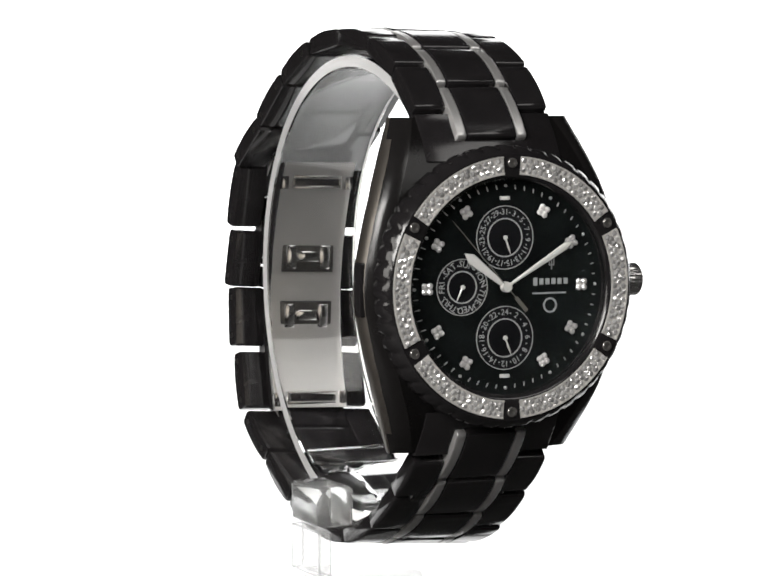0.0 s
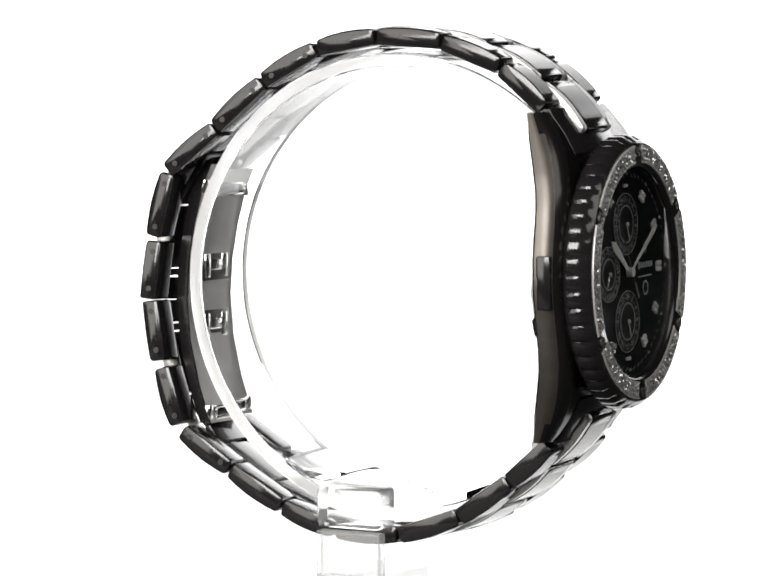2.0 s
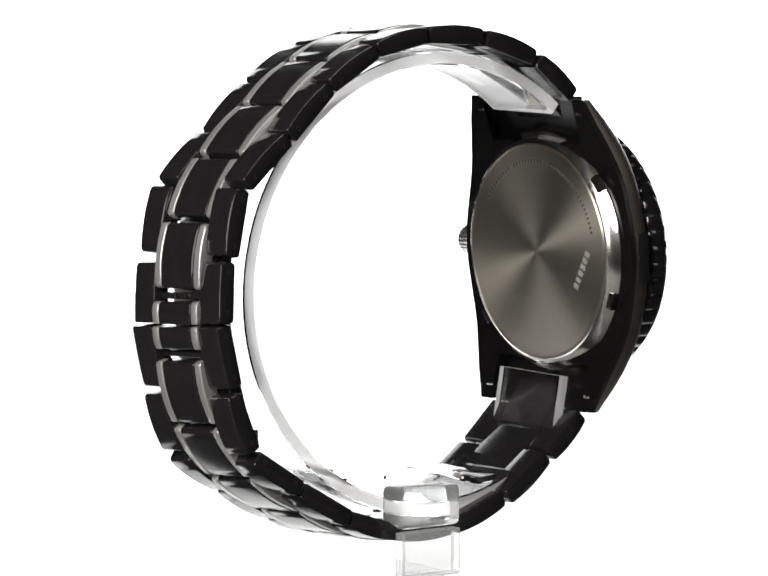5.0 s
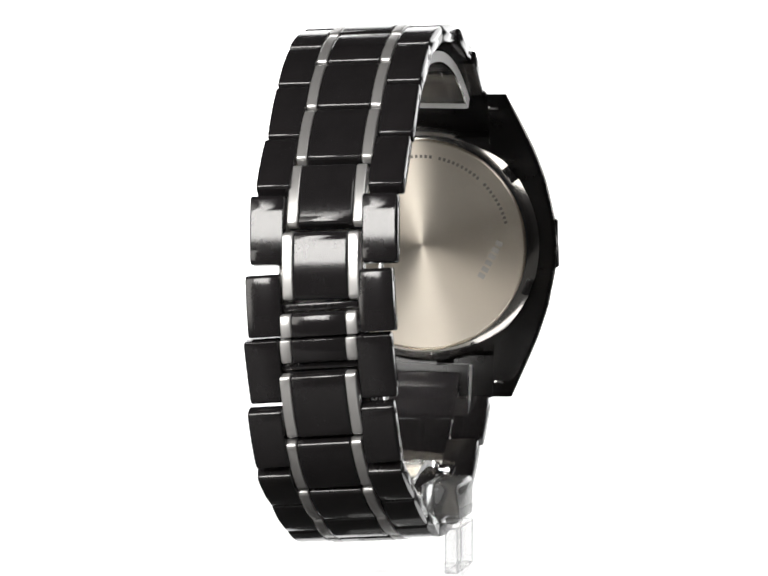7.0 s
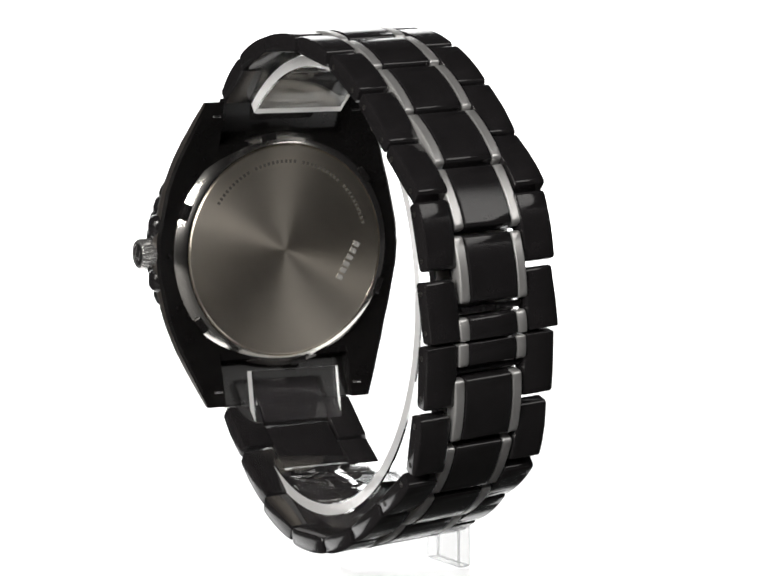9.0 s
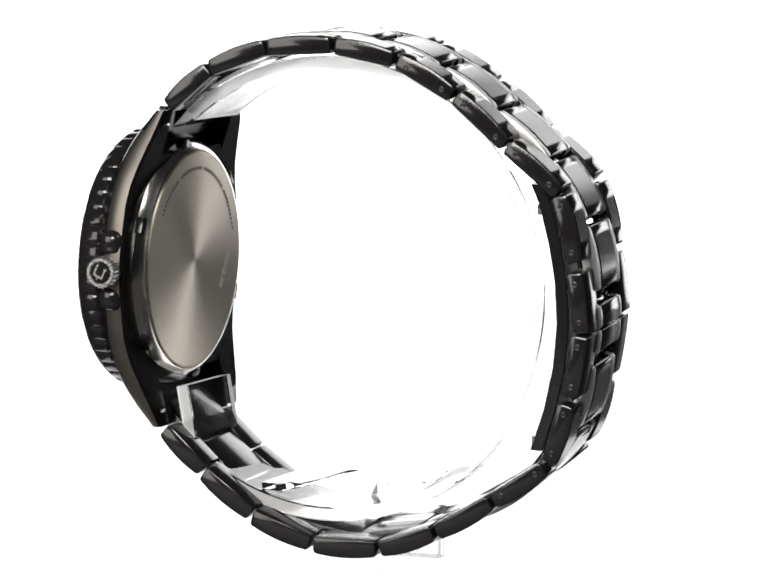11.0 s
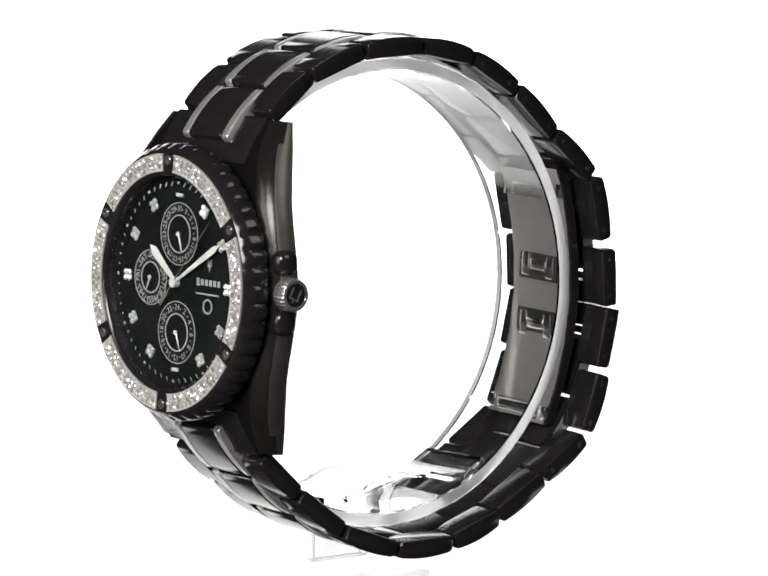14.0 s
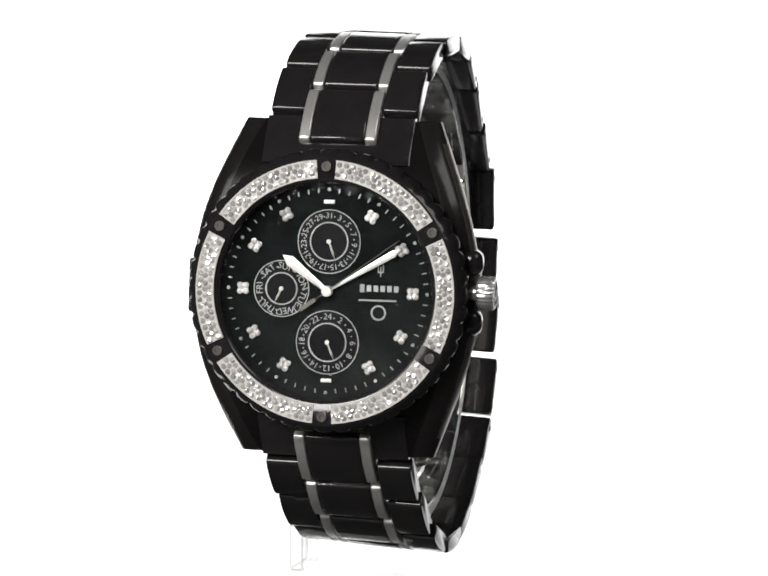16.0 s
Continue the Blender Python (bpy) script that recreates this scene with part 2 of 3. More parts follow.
def bracelet():
    pin = None
    n = len(JOINTS) - 1
    for i in range(n):
        p0, p1 = JOINTS[i], JOINTS[i + 1]
        g0 = 0.5 if i in (8, 10, 11) else 0.1 if i == 9 else 0.2
        g1 = 0.5 if i + 1 in (8, 10, 11) else 0.1 if i + 1 == 9 else 0.2
        d = Vector((p1[0] - p0[0], p1[1] - p0[1]))
        u = d.normalized()
        a, b = (p0[0] + u.x * g0, p0[1] + u.y * g0), (p1[0] - u.x * g1, p1[1] - u.y * g1)
        bm = link_mesh(d.length - g0 - g1, 5.0, 2.5, 0.12 if i in (8, 9) else 0.35, 0.28, 0.12 if i == 9 else 0.6, 0.12 if i == 8 else 0.6)
        first = part("outer_link", bm, BLACK, watch, place=link_pose(a, b, 0.35, -8.0), crease=26)
        other = put("outer_link", first.data, watch, "", link_pose(a, b, 0.35, 8.0))
        if 4 <= i <= 11:
            for ob, s in ((first, -1), (other, 1)):
                for e in (-1, 1):
                    m = at(s * 2.5, e * (d.length / 2 - 1.9), -0.1, Matrix.Rotation(radians(90), 4, "Z"))
                    if pin is None:
                        pin = part("pin", lathe([(0.0, -0.08), (0.2, -0.08), (0.24, -0.02), (0.34, -0.05), (0.42, -0.02), (0.42, 0.08), (0.0, 0.08)], 14), PIN, ob, "small dark pin end", place=m)
                    else:
                        put("pin", pin.data, ob, "", m)
    mids = [((a[0] + b[0]) / 2, (a[1] + b[1]) / 2) for a, b in zip(JOINTS, JOINTS[1:])]
    mids = [(7.2, 19.4)] + mids[0:] + [(7.2, -19.4)]
    spans = list(zip(mids, mids[1:]))
    p0, p1 = spans[9]
    def between(k):
        return (p0[0] + (p1[0] - p0[0]) * k + (0.35 if 0.2 < k < 0.8 else 0.1), p0[1] + (p1[1] - p0[1]) * k)
    spans[9:10] = [(between(0.14), between(0.5)), (between(0.5), between(0.87))]
    for k in (0.06, 0.94):
        bar = part("hinge_bar", box(-5.3, 5.3, -0.5, 0.5, -0.6, 0.4, 0.2), BLACK, watch, place=link_pose(between(k), (between(k)[0], between(k)[1] - 0.01), 0.2))
        if k < 0.5:
            for x in (-1.2, 1.2):
                part("hinge_pin", lathe([(0.0, 0.3), (0.3, 0.3), (0.3, -0.1), (0.0, -0.15)], 12), STEEL_POLISHED, bar, "tiny steel pin", place=at(x, 0.0, 0.55, Matrix.Rotation(radians(90), 4, "X")))
    for i, (p0, p1) in enumerate(spans):
        d = Vector((p1[0] - p0[0], p1[1] - p0[1]))
        u = d.normalized()
        inner = i in (9, 10)
        g = 0.08 if inner else 0.22
        ends = (0.15 if i == 10 else 0.6, 0.15 if i == 9 else 0.6)
        a, b = (p0[0] + u.x * g, p0[1] + u.y * g), (p1[0] - u.x * g, p1[1] - u.y * g)
        lift = 0.75
        core = link_mesh(d.length - 2 * g, 7.8, 2.6, 0.12 if inner else 0.45, 0.28, *ends)
        base = link_mesh(d.length - 2 * g, 10.9, 1.5, 0.0)
        base.transform(Matrix.Translation((0, 0, -0.6)))
        c = part("centre_link", join(core, base), BLACK, watch, place=link_pose(a, b, lift, 0), crease=26)
        s = part("silver_strip", link_mesh(d.length - 2 * g, 1.55, 1.9, 0.12 if inner else 0.42, 0.2, *ends), STEEL, c, "brushed steel strip", place=at(-4.7, 0, 0.3), crease=26)
        put("silver_strip", s.data, c, "brushed steel strip", at(4.7, 0, 0.3))


bracelet()


# ---- case ----
def lerp_table(table, v):
    for (a, fa), (b, fb) in zip(table, table[1:]):
        if v <= b:
            k = (v - a) / (b - a)
            k = max(0.0, min(1.0, k))
            return fa + (fb - fa) * k
    return table[-1][1]


HALF_W = [(0, 20.8), (3, 20.6), (6, 20.0), (10, 19.1), (14.6, 17.6), (19, 15.8), (23.5, 13.9)]
FRONT = [(0, 3.9), (8, 3.9), (12, 4.1), (15.6, 4.9), (18, 5.7), (20.7, 7.2), (23.5, 9.3)]
BACK = [(0, 8.2), (10, 8.3), (13, 8.7), (16, 9.5), (20, 10.7), (23.5, 11.5)]


def case():
    rings = []
    zs = [-23.5 + 47 * k / 48 for k in range(49)]
    for z in zs:
        w, f, b = lerp_table(HALF_W, abs(z)), lerp_table(FRONT, abs(z)), lerp_table(BACK, abs(z))
        t = b - f
        half = [(w - 3.0, f), (w - 1.5, f + 0.12 * t), (w - 0.55, f + 0.3 * t), (w - 0.1, f + 0.5 * t), (w, f + 0.7 * t), (w - 0.05, f + 0.9 * t), (w - 0.5, b)]
        hollow = max(0.0, min(1.0, (abs(z) - 16.6) / 0.5)) * 0.52 * t
        half += [(10.9, b), (10.8, b - hollow)]
        ring = [(x, y, z) for x, y in half] + [(-x, y, z) for x, y in reversed(half)]
        rings.append(ring)
    bm = loft(rings)
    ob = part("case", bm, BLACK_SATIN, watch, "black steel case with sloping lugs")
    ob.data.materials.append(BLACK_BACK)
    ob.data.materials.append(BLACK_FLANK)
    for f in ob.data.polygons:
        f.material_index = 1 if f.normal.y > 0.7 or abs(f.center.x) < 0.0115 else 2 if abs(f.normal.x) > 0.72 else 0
    return ob


body = case()
part("case_flank", box(-20.80, -18.0, 5.3, 7.5, -3.9, 3.7, 0.3), BLACK, body, "polished black block on the flank")
for x in (-11.9, 11.9):
    for z in (-21.3, 21.3):
        y = lerp_table(BACK, 21.3)
        part("spring_bar_slot", box(x - 0.75, x + 0.75, y - 0.3, y + 0.05, z - 0.22, z + 0.22, 0.08), STEEL_POLISHED, body, "small steel end of the spring bar")
part("crown_guard", box(17.6, 21.1, 4.4, 8.0, 2.45, 6.2, 1.4, 4), BLACK, body)
part("crown_guard", box(17.6, 21.1, 4.4, 8.0, -5.8, -2.05, 1.4, 4), BLACK, body)


def end_link(s):
    """The black end piece between the lugs, laid just over the sloping case."""
    rings = []
    for k in range(7):
        z = 17.5 + 6.4 * k / 6
        f = lerp_table(FRONT, z) - 0.28
        ring = [(-10.5, f + 1.2, z * s), (-10.5, f + 0.15, z * s), (-10.3, f, z * s), (10.3, f, z * s), (10.5, f + 0.15, z * s), (10.5, f + 1.2, z * s)]
        rings.append(ring)
    return part("end_link", loft(rings), BLACK, watch)


end_link(1)
end_link(-1)


# ---- bezel ----
def bezel():
    n = 48 * 6
    prof = [(15.0, 2.6), (15.0, 0.6), (15.35, 0.15), (15.6, 0.0), (18.55, 0.05), (18.95, 0.4), (19.3, 0.9), (19.7, 1.5), (19.75, 3.3), (19.3, 3.9), (18.6, 4.3), (15.0, 4.3)]
    def wave(i, k):
        return -0.32 * max(0.0, 1 - abs((k % 6) - 3) / 1.2) if i in (6, 7, 8, 9) else 0.0
    b = part("bezel", lathe(prof, n, wave), BLACK, watch, "notched black bezel set with small clear stones")
    bm = lathe([(0.0, 0.22), (0.46, 0.16), (0.45, 0.05), (0.27, -0.12), (0.0, -0.13)], 8)
    stone = None
    for q in range(6):
        mid = 60 * q + 30
        arc = 25.6
        pts = []
        for k in range(25):
            a = radians(mid - arc + 2 * arc * k / 24)
            pts.append((math.sin(a), math.cos(a)))
        rings = []
        for x, z in pts:
            rings.append([(r * x, y, r * z) for r, y in ((15.72, 0.2), (15.72, -0.22), (15.95, -0.22), (15.98, -0.10), (18.02, -0.10), (18.05, -0.22), (18.28, -0.22), (18.28, 0.2))])
        part("stone_rail", loft(rings), SETTING, b, "polished steel stone setting")
        for row, rad in enumerate((16.32, 17.0, 17.68)):
            for k in range(16):
                a = radians(mid - arc + 1.5 + (2 * arc - 4.6) * k / 15 + (1.6 if row == 1 else 0.0))
                m = at(rad * math.sin(a), -0.12, rad * math.cos(a), Matrix.Rotation(a, 4, "Y") @ Matrix.Rotation(random.uniform(-0.5, 0.5), 4, "X") @ Matrix.Rotation(random.uniform(-0.5, 0.5), 4, "Z"))
                if stone is None:
                    stone = part("stone", bm, STONE, b, "small clear round-cut stone", smooth=False, place=m)
                else:
                    put("stone", stone.data, b, "", m)
    s = None
    for q in range(6):
        a = radians(60 * q)
        m = at(17.35 * math.sin(a), -0.05, 17.35 * math.cos(a), Matrix.Rotation(a + 0.5 * q, 4, "Y"))
        if s is None:
            h = lathe([(0, 0.3), (0.72, 0.3), (0.72, -0.16), (0.62, -0.24), (0.34, -0.24), (0.30, -0.1), (0.0, -0.1)], 20)
            s = part("screw", h, SCREW, b, "small dark steel screw head", place=m)
        else:
            put("screw", s.data, b, "", m)
    return b


bezel()
cr = part("crystal", lathe([(0.0, 0.15), (8.0, 0.2), (14.0, 0.35), (14.98, 0.55), (14.98, 1.15), (14.0, 1.1), (8.0, 1.08), (0.0, 1.08)], 96), CRYSTAL, watch, "clear watch glass")
cr.visible_shadow = False

# ---- dial and hands ----
dial = part("dial", lathe([(0.0, 2.4), (13.4, 2.4), (15.0, 1.7), (15.0, 3.4), (0.0, 3.4)], 96), DIAL, watch, "black dial with three small registers")


def ring_text(words, radius, size, y, phase=0.0):
    out = None
    for k, w in enumerate(words):
        a = 2 * math.pi * k / len(words) + phase
        bm = letters(w, size)
        bm.transform(Matrix.Translation((radius * math.sin(a), y, radius * math.cos(a))) @ Matrix.Rotation(a, 4, "Y"))
        out = bm if out is None else join(out, bm)
    return out


def dots(count, radius, r, y, phase=0.5):
    out = None
    for k in range(count):
        a = 2 * math.pi * (k + phase) / count
        bm = plate([(radius * math.sin(a) + r * math.cos(j * math.pi / 3), radius * math.cos(a) + r * math.sin(j * math.pi / 3)) for j in range(6)], y - 0.03, y + 0.03)
        out = bm if out is None else join(out, bm)
    return out


def blade(length, tail, w_hub, w_wide, at_wide, y, th=0.14):
    pts = [(-w_hub, -tail), (w_hub, -tail), (w_hub, 0), (w_wide, length * at_wide), (0, length), (-w_wide, length * at_wide), (-w_hub, 0)]
    mid = [(0, -tail * 0.8), (0, length * 0.9)]
    bm = bmesh.new()
    lo = [bm.verts.new((x, y + th, z)) for x, z in pts]
    hi = [bm.verts.new((x, y + th * 0.4, z)) for x, z in pts]
    top = [bm.verts.new((x, y - th * 0.5, z)) for x, z in mid]
    k = len(pts)
    bm.faces.new(lo)
    for i in range(k):
        bm.faces.new((lo[i], lo[(i + 1) % k], hi[(i + 1) % k], hi[i]))
    bm.faces.new((hi[0], hi[1], top[0]))
    bm.faces.new((hi[1], hi[2], hi[3], top[1], top[0]))
    bm.faces.new((hi[3], hi[4], top[1]))
    bm.faces.new((hi[4], hi[5], top[1]))
    bm.faces.new((hi[5], hi[6], hi[0], top[0], top[1]))
    return bm


def turn(deg, x=0.0, z=0.0):
    return at(x, 0, z, Matrix.Rotation(radians(deg), 4, "Y"))


def register(x, z, r1, r0, words, size, hand_deg, phase=0.0):
    m = at(x, 0, z)
    part("register", lathe([(0.0, 2.34), (r1, 2.34), (r1, 2.6), (0, 2.6)], 64), DIAL_DEEP, dial, "sunken black register", place=m)
    part("register_ring", join(ring_band(r0 - 0.09, r0 + 0.09, 2.26, 2.36, 64), ring_band(r1 - 0.06, r1 + 0.06, 2.28, 2.36, 64)), PRINT, dial, place=m)
    part("numerals", ring_text(words, (r0 + r1) / 2 + 0.03, size, 2.31, radians(phase)), PRINT, dial, place=m)
    part("register_dots", dots(len(words), (r0 + r1) / 2, 0.11, 2.31, 0.5 + phase * len(words) / 360), PRINT, dial, place=m)
    part("register_hand", join(blade(r0 * 0.98, 0.0, 0.10, 0.14, 0.6, 2.12, 0.1), lathe([(0.0, 2.2), (0.33, 2.2), (0.3, 1.98), (0, 1.95)], 16)), HAND, dial, "small silver hand", place=turn(hand_deg, x, z))


register(0.05, 6.85, 4.4, 2.65, ["31", "3", "5", "7", "9", "11", "13", "15", "17", "19", "21", "23", "25", "27", "29"], 1.15, 160)
register(0.05, -7.15, 4.4, 2.65, ["24", "2", "4", "6", "8", "10", "12", "14", "16", "18", "20", "22"], 1.2, 158)
register(-6.6, 0.1, 3.9, 2.2, ["SUN", "MON", "TUE", "WED", "THU", "FRI", "SAT"], 1.3, 205, 13)

marker = None
for hour in (1, 2, 3, 4, 5, 7, 8, 9, 10, 11):
    a = radians(30 * hour)
    m = at(12.05 * math.sin(a), 0, 12.05 * math.cos(a), Matrix.Rotation(a, 4, "Y"))
    if marker is None:
        gems = [lathe([(0.0, 2.3), (0.45, 2.2), (0.43, 2.05), (0.25, 1.9), (0.0, 1.88)], 8) for _ in range(4)]
        for g, (dx, dz) in zip(gems, ((-0.42, -0.42), (0.42, -0.42), (-0.42, 0.42), (0.42, 0.42))):
            g.transform(Matrix.Translation((dx, 0, dz)))
        marker = part("hour_marker", join(*gems, box(-0.72, 0.72, 2.24, 2.42, -0.72, 0.72, 0.1)), STONE, dial, "four clear stones as an hour marker", smooth=False, place=m)
    else:
        put("hour_marker", marker.data, dial, "", m)
part("hour_bar", box(-0.75, 0.75, 2.1, 2.42, 12.1, 12.6, 0.08), HAND, dial)
part("hour_bar", box(-0.75, 0.75, 2.1, 2.42, -12.7, -12.2, 0.08), HAND, dial)
tick = dot = None
for k in range(60):
    m = Matrix.Rotation(radians(6 * k), 4, "Y") @ at(0, 2.0, 14.1, Matrix.Rotation(radians(-23), 4, "X"))
    if k % 5 and tick is None:
        tick = part("minute_tick", box(-0.08, 0.08, -0.03, 0.05, -0.5, 0.5), PRINT, dial, "thin silver minute tick", place=m)
    elif k % 5:
        put("minute_tick", tick.data, dial, "", m)
    elif dot is None:
        dot = part("hour_dot", lathe([(0.0, 0.05), (0.26, 0.05), (0.2, -0.12), (0, -0.15)], 10), PRINT, dial, "small silver hour dot", place=m)
    else:
        put("hour_dot", dot.data, dial, "", m)
marks = None
for k in range(6):
    x = 4.55 + 0.96 * k
    h = 0.55 if k == 0 else 0.42
    m = box(x, x + 0.62, 2.33, 2.42, 0.55 - h, 0.55 + h)
    marks = m if marks is None else join(marks, m)
part("brand_mark", marks, PRINT_DIM, dial)
part("emblem_mark", join(box(7.35, 7.5, 2.33, 2.42, 2.2, 3.6), box(7.0, 7.15, 2.33, 2.42, 2.9, 3.9), box(7.7, 7.85, 2.33, 2.42, 2.9, 3.9), box(7.0, 7.85, 2.33, 2.42, 2.75, 2.95)), PRINT_DIM, dial)
part("script_mark", box(4.4, 9.7, 2.33, 2.42, -1.2, -0.98), PRINT_DIM, dial)
crest = ring_band(0.85, 1.1, 2.32, 2.42, 12)
crest.transform(Matrix.Translation((7.2, 0, -2.8)))
part("crest", crest, PRINT_DIM, dial)
part("hour_hand", blade(8.0, 0.6, 0.28, 0.74, 0.84, 1.85), HAND, watch, "broad silver hour hand", place=turn(-53))
part("minute_hand", blade(12.0, 0.6, 0.16, 0.5, 0.9, 1.6), HAND, watch, "long silver minute hand", place=turn(59.5))
second_hand = part("second_hand", join(blade(12.8, 4.6, 0.07, 0.07, 0.9, 1.42, 0.08), box(-0.28, 0.28, 1.40, 1.5, -4.6, -2.0)), PIN_BRASS, watch, "thin second hand with a broad tail")
part("hand_cap", lathe([(0.0, 2.2), (0.75, 2.2), (0.7, 1.3), (0.0, 1.25)], 24), HAND, watch)

# ---- crown ----
cw = lathe([(0.0, 0.0), (1.3, 0.0), (1.3, 0.9), (2.15, 1.1), (2.35, 1.4), (2.35, 3.2), (2.1, 3.5), (1.7, 3.5), (1.65, 3.35), (0.0, 3.35)], 96,
           lambda i, k: -0.16 if i in (4, 5) and k % 4 < 2 else 0.0)
cw.transform(Matrix.Rotation(radians(-90), 4, "Z"))
crown = part("crown", cw, CROWN_STEEL, watch, "fluted steel crown with a black cap", place=at(19.45, 5.8, 0.2))
cap = lathe([(0.0, 3.4), (1.62, 3.4), (1.62, 3.3), (0.0, 3.3)], 32)
cap.transform(Matrix.Rotation(radians(-90), 4, "Z"))
part("crown_cap", cap, BLACK, crown)
em = join(box(3.4, 3.5, -0.95, -0.7, -0.6, 0.95), box(3.4, 3.5, 0.45, 0.7, -0.6, 0.95), box(3.4, 3.5, -0.95, 0.7, -0.8, -0.55), box(3.4, 3.5, -0.25, 0.0, -1.2, -0.6))
em.transform(Matrix.Rotation(radians(-25), 4, "X"))
part("crown_emblem", em, CROWN_STEEL, crown)

# ---- case back ----
rim = part("case_back_ring", lathe([(16.3, 8.0), (18.25, 8.0), (18.2, 8.7), (16.8, 10.05), (16.5, 10.1), (16.3, 9.8), (16.3, 8.0)], 120), RIM_STEEL, watch, "polished bevelled rim of the case back")
for k in range(6):
    a = radians(60 * k + 8)
    part("rim_notch", box(-1.3, 1.3, 8.5, 9.7, 17.0, 18.28, 0.12), BLACK_SATIN, rim, "dark opener notch", place=Matrix.Rotation(a, 4, "Y"))
back = part("case_back", lathe([(0.0, 9.0), (16.3, 9.0), (16.3, 10.05), (16.1, 10.28), (0.0, 10.32)], 128), BACKSTEEL, watch, "round steel case back with sunburst brushing")
mark = None
for k in range(6):
    m = at(-12.2, 0, 0.2, Matrix.Rotation(radians(150), 4, "Y")) @ at(0, 0, -0.4 + k * 1.15)
    if mark is None:
        mark = part("engraved_mark", box(-0.55, 0.55, 10.30, 10.36, 0.0, 0.75), ENGRAVED, back, "small engraved mark", place=m)
    else:
        put("engraved_mark", mark.data, back, "", m)
mark = None
for k in range(44):
    if k % 11 == 10:
        continue
    m = Matrix.Rotation(radians(-75 + 3.1 * k), 4, "Y")
    if mark is None:
        mark = part("engraved_dash", box(-0.2, 0.2, 10.30, 10.34, 13.55, 14.05), ENGRAVED_FAINT, back, "faint engraved dash", place=m)
    else:
        put("engraved_dash", mark.data, back, "", m)

# ---- clasp inside the bracelet ----
CLASP = [(68.3, 15.6), (69.6, 12.6), (71.1, 7.0), (72.1, 1.5), (72.5, -4.5), (72.0, -11.0), (70.6, -17.5), (68.7, -23.2)]


def clasp_parts():
    turned = at(0.5, 0, 0) @ Matrix.Rotation(0.035, 4, "Y")
    rings = [[(x, y - d, z) for x, d in ((-6.1, 0.2), (-5.9, 0.0), (5.9, 0.0), (6.1, 0.2), (6.1, 1.7), (5.9, 1.9), (-5.9, 1.9), (-6.1, 1.7))] for y, z in CLASP]
    c = part("clasp_plate", loft(rings), CLASP_STEEL, watch, "brushed steel folding clasp plate with dark flanks", place=turned)
    c.data.materials.append(BLACK)
    for f in c.data.polygons:
        f.material_index = 1 if abs(f.normal.x) > 0.5 or len(f.vertices) > 4 else 0
    for z in (0.4, -8.9):
        y = 70.1 if z > -4 else 70.2
        well = box(-4.3, 4.3, y - 0.04, y + 0.9, z - 2.35, z + 2.35, 0.1)
        part("latch_well", well, PIN, c)
        for x0 in (-3.7, 1.9):
            part("latch_jaw", box(x0, x0 + 1.8, y - 0.28, y + 0.7, z - 1.9, z + 1.9, 0.3), STEEL_POLISHED, c, "polished steel latch jaw")
        part("latch_bar", box(-1.9, 1.9, y - 0.3, y + 0.7, z - 0.8, z + 1.0, 0.35), STEEL_POLISHED, c, "polished steel latch bar")
    for y, z in ((67.6, 12.4), (67.2, -21.7)):
        part("slot", box(-3.6, 3.6, y - 0.1, y + 1.0, z - 0.6, z + 0.6, 0.1), BLACK, c)
        frame_bars = join(box(-4.1, 4.1, y - 0.3, y + 0.9, z + 0.62, z + 1.05, 0.12), box(-4.1, 4.1, y - 0.3, y + 0.9, z - 1.05, z - 0.62, 0.12),
                          box(-4.1, -3.62, y - 0.3, y + 0.9, z - 0.62, z + 0.62, 0.12), box(3.62, 4.1, y - 0.3, y + 0.9, z - 0.62, z + 0.62, 0.12))
        part("slot_frame", frame_bars, STEEL_POLISHED, c, "polished steel rim of the slot")
        for x in (-5.4, 5.4):
            part("hinge_ear", box(x - 0.65, x + 0.65, y - 0.2, y + 1.2, z - 1.2, z + 1.2, 0.2), STEEL_POLISHED, c, "polished steel hinge ear")


clasp_parts()

# ---- clear stand ----
stand = tagged(new("watch_stand"), "clear acrylic watch stand with an open ring and a side post", "display stand")


def stand_ring():
    cy, cz, r, t, w = 36.0, -2.0, 34.3, 2.0, 7.4
    path = [(11.4, -17.6), (11.8, -20.0), (12.3, -22.6)]
    for k in range(73):
        g = radians(-132 + 263 * k / 72)
        path.append((cy + r * math.cos(g), cz + r * math.sin(g)))
    rings = []
    for i, (y, z) in enumerate(path):
        a, b = path[max(0, i - 1)], path[min(len(path) - 1, i + 1)]
        u = Vector((b[0] - a[0], b[1] - a[1])).normalized()
        n = Vector((u.y, -u.x))
        o = [(-w, 0.2), (-w + 0.2, 0), (w - 0.2, 0), (w, 0.2), (w, t - 0.2), (w - 0.2, t), (-w + 0.2, t), (-w, t - 0.2)]
        rings.append([(x + 0.3, y - n.x * d, z - n.y * d) for x, d in o])
    ob = part("ring", loft(rings), ACRYLIC, stand, "clear acrylic open ring")
    ob.data.materials.append(FROST)
    for f in ob.data.polygons:
        f.material_index = 1 if abs(f.normal.x) > 0.9 or len(f.vertices) > 4 else 0
    ob.visible_shadow = False


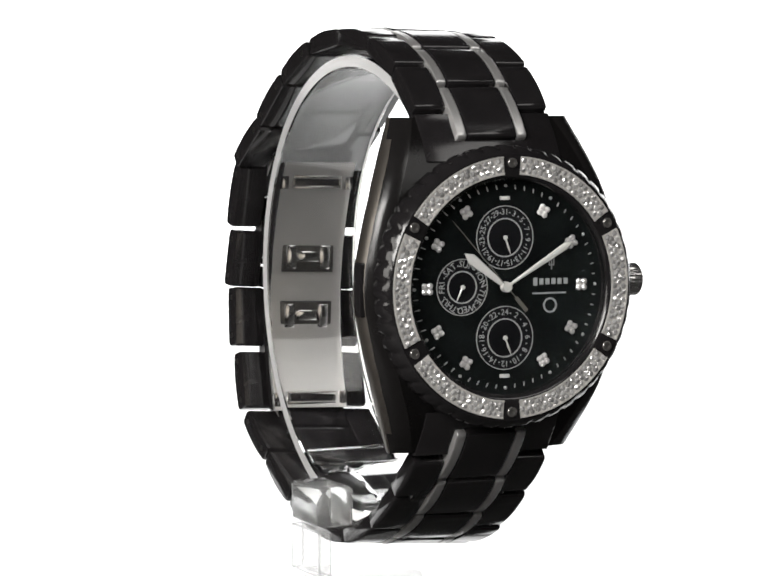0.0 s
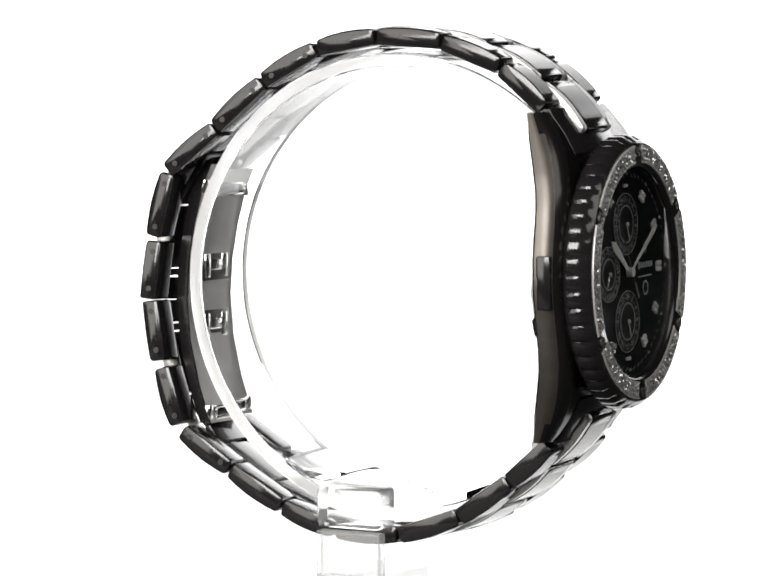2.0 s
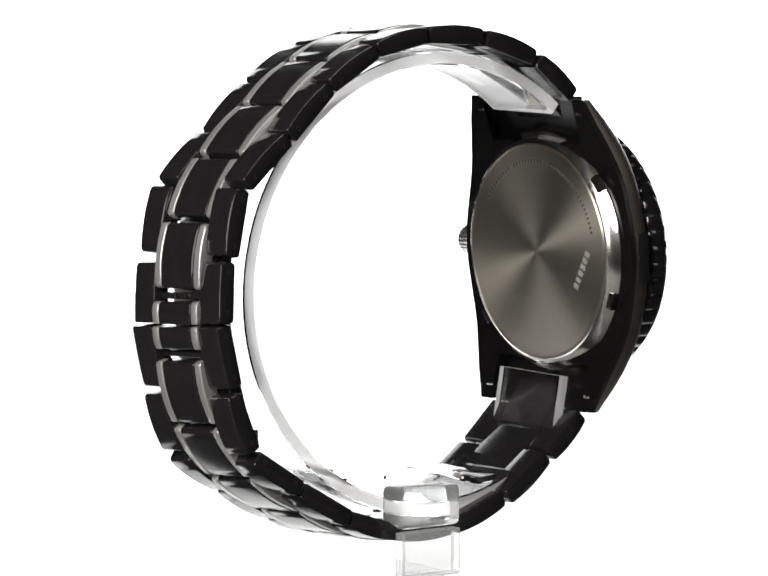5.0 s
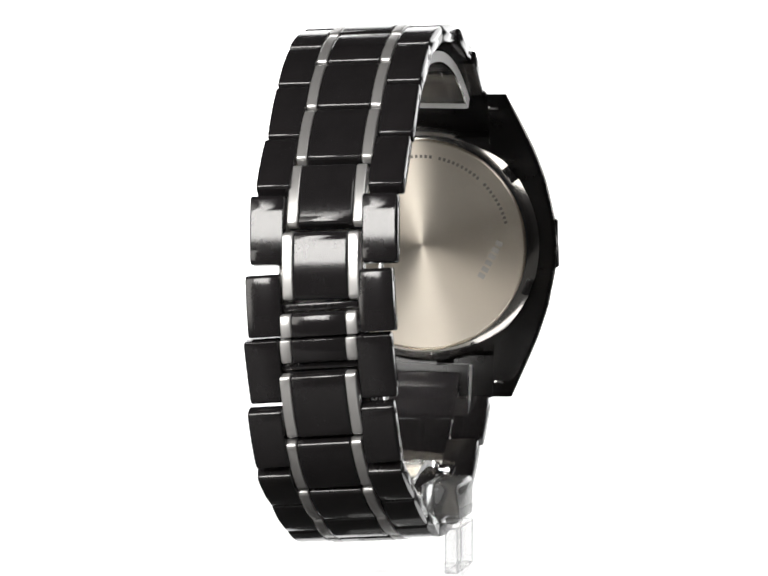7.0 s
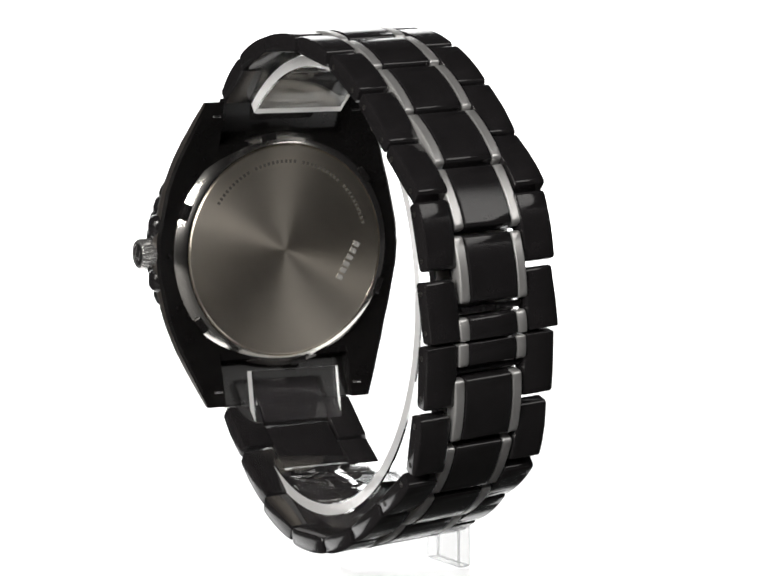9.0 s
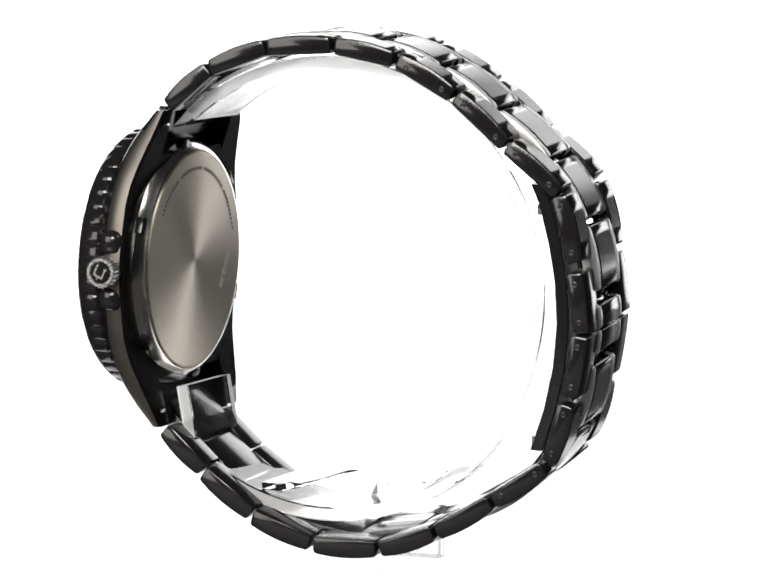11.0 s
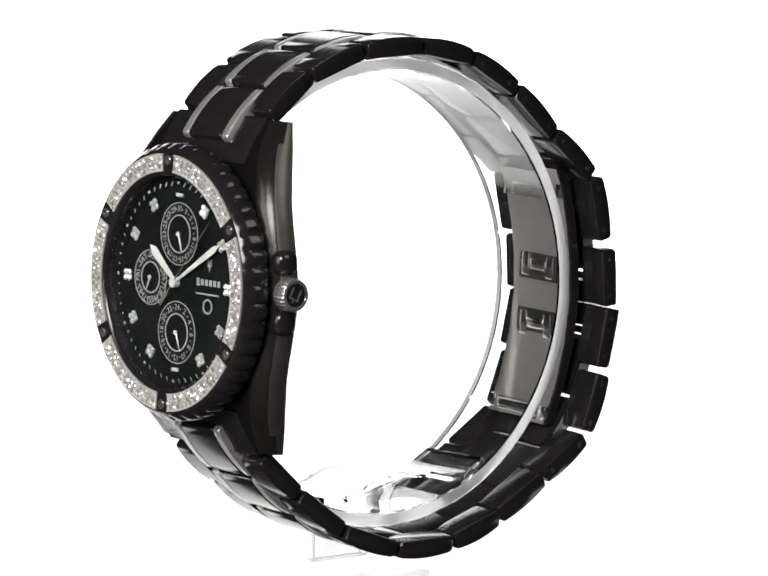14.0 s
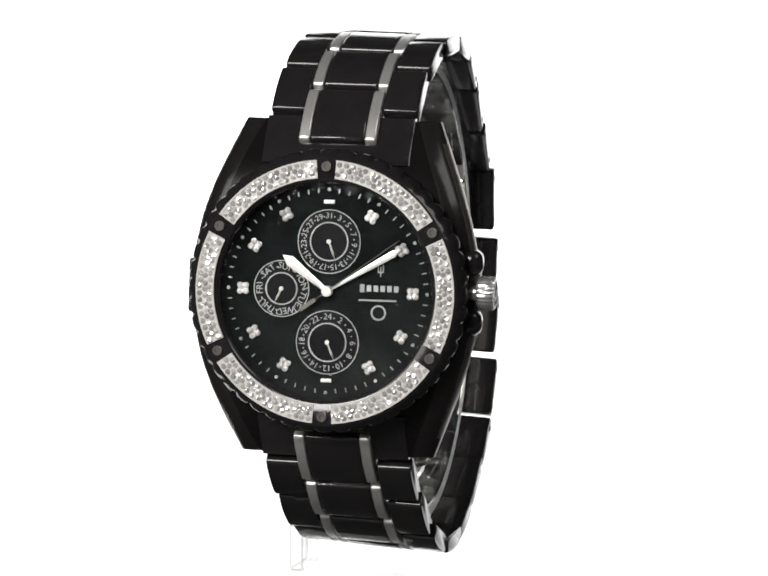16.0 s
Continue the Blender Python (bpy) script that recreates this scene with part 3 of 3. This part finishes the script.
stand_ring()
SADDLE = [(25.0, -32.2), (28.0, -32.4), (31.0, -31.6), (35.0, -30.2), (39.5, -29.4), (44.0, -29.9), (48.0, -31.0), (51.5, -30.6), (54.5, -28.9)]
saddle = part("saddle", loft([[(x, y, z + d) for x, d in ((-6.6, 0.0), (-6.4, -0.2), (6.4, -0.2), (6.6, 0.0), (6.6, 0.9), (-6.6, 0.9))] for y, z in SADDLE]), ACRYLIC, stand, "curved clear acrylic saddle")
saddle.visible_shadow = False
for nm, bm in (("bracket", box(-12.9, -7.2, 36.0, 46.4, -37.0, -31.0, 0.8, 3)), ("post", box(-12.9, -10.8, 36.0, 46.4, -44.3, -37.45, 0.3)),
               ("foot", box(-12.9, 4.0, 35.8, 46.8, -47.3, -44.35, 0.4))):
    ob = part(nm, bm, ACRYLIC_THIN if nm == "bracket" else ACRYLIC_FOOT, stand)
    if nm == "post":
        ob.data.materials.append(ACRYLIC_EDGE)
        for f in ob.data.polygons:
            f.material_index = 0 if max(abs(c) for c in f.normal) > 0.99 else 1
    ob.visible_shadow = False

# ---- turning ----
TILT = Matrix(((0.99978, -0.01453, 0.01497, 0.00140), (0.01407, 0.99943, 0.03065, -0.04034), (-0.01540, -0.03044, 0.99942, 0.00375), (0, 0, 0, 1)))
TURN = [(0, 24.75, -0.05, 0.05), (0.5, 34.5, 0.15, 0.1), (1, 44.4, 0.22, 0.16), (1.5, 54.3, 0.22, 0.2), (2, 64.2, 0.22, 0.22), (2.5, 74.4, 0.2, 0.24),
        (3, 84.6, 0.08, 0.26), (3.5, 94.8, -0.08, 0.24), (4, 105.1, -0.15, 0.24), (5.2, 129.4, -0.08, 0.26), (6.5, 155.3, 0.06, 0.28), (7, 165.9, 0.16, 0.2),
        (7.5, 176.2, 0.48, 0.07), (8, 186.55, 0.26, -0.04), (8.5, 196.7, -0.06, -0.16), (9, 206.6, -0.24, -0.28), (10.2, 230.7, -0.1, -0.22), (11.5, 256.8, 0.05, -0.24),
        (12, 266.95, 0.12, -0.27), (12.5, 277.1, 0.24, -0.27), (13, 287.5, 0.3, -0.25), (13.5, 297.85, 0.38, -0.24), (14, 307.7, 0.5, -0.25), (14.5, 317.5, 0.52, -0.24),
        (15, 327.3, 0.42, -0.24), (15.5, 337.3, 0.12, -0.25), (16, 347.1, -0.25, -0.16)]


def motions():
    rows, base = [], []
    for t, deg, dx, dz in TURN:
        m = Matrix.Translation((dx * MM, 0, AXIS + dz * MM)) @ pose(0, 0, 0, 0, 0, deg)
        rows.append((t, m @ TILT))
        base.append((t, m @ pose(0.00028, -0.04146, 0.00255)))
    walk(watch, rows)
    walk(stand, base)
    walk(second_hand, [(t, turn(-42 + 6 * t)) for t in (0.0, 4.0, 8.0, 12.0, 16.0)])


motions()
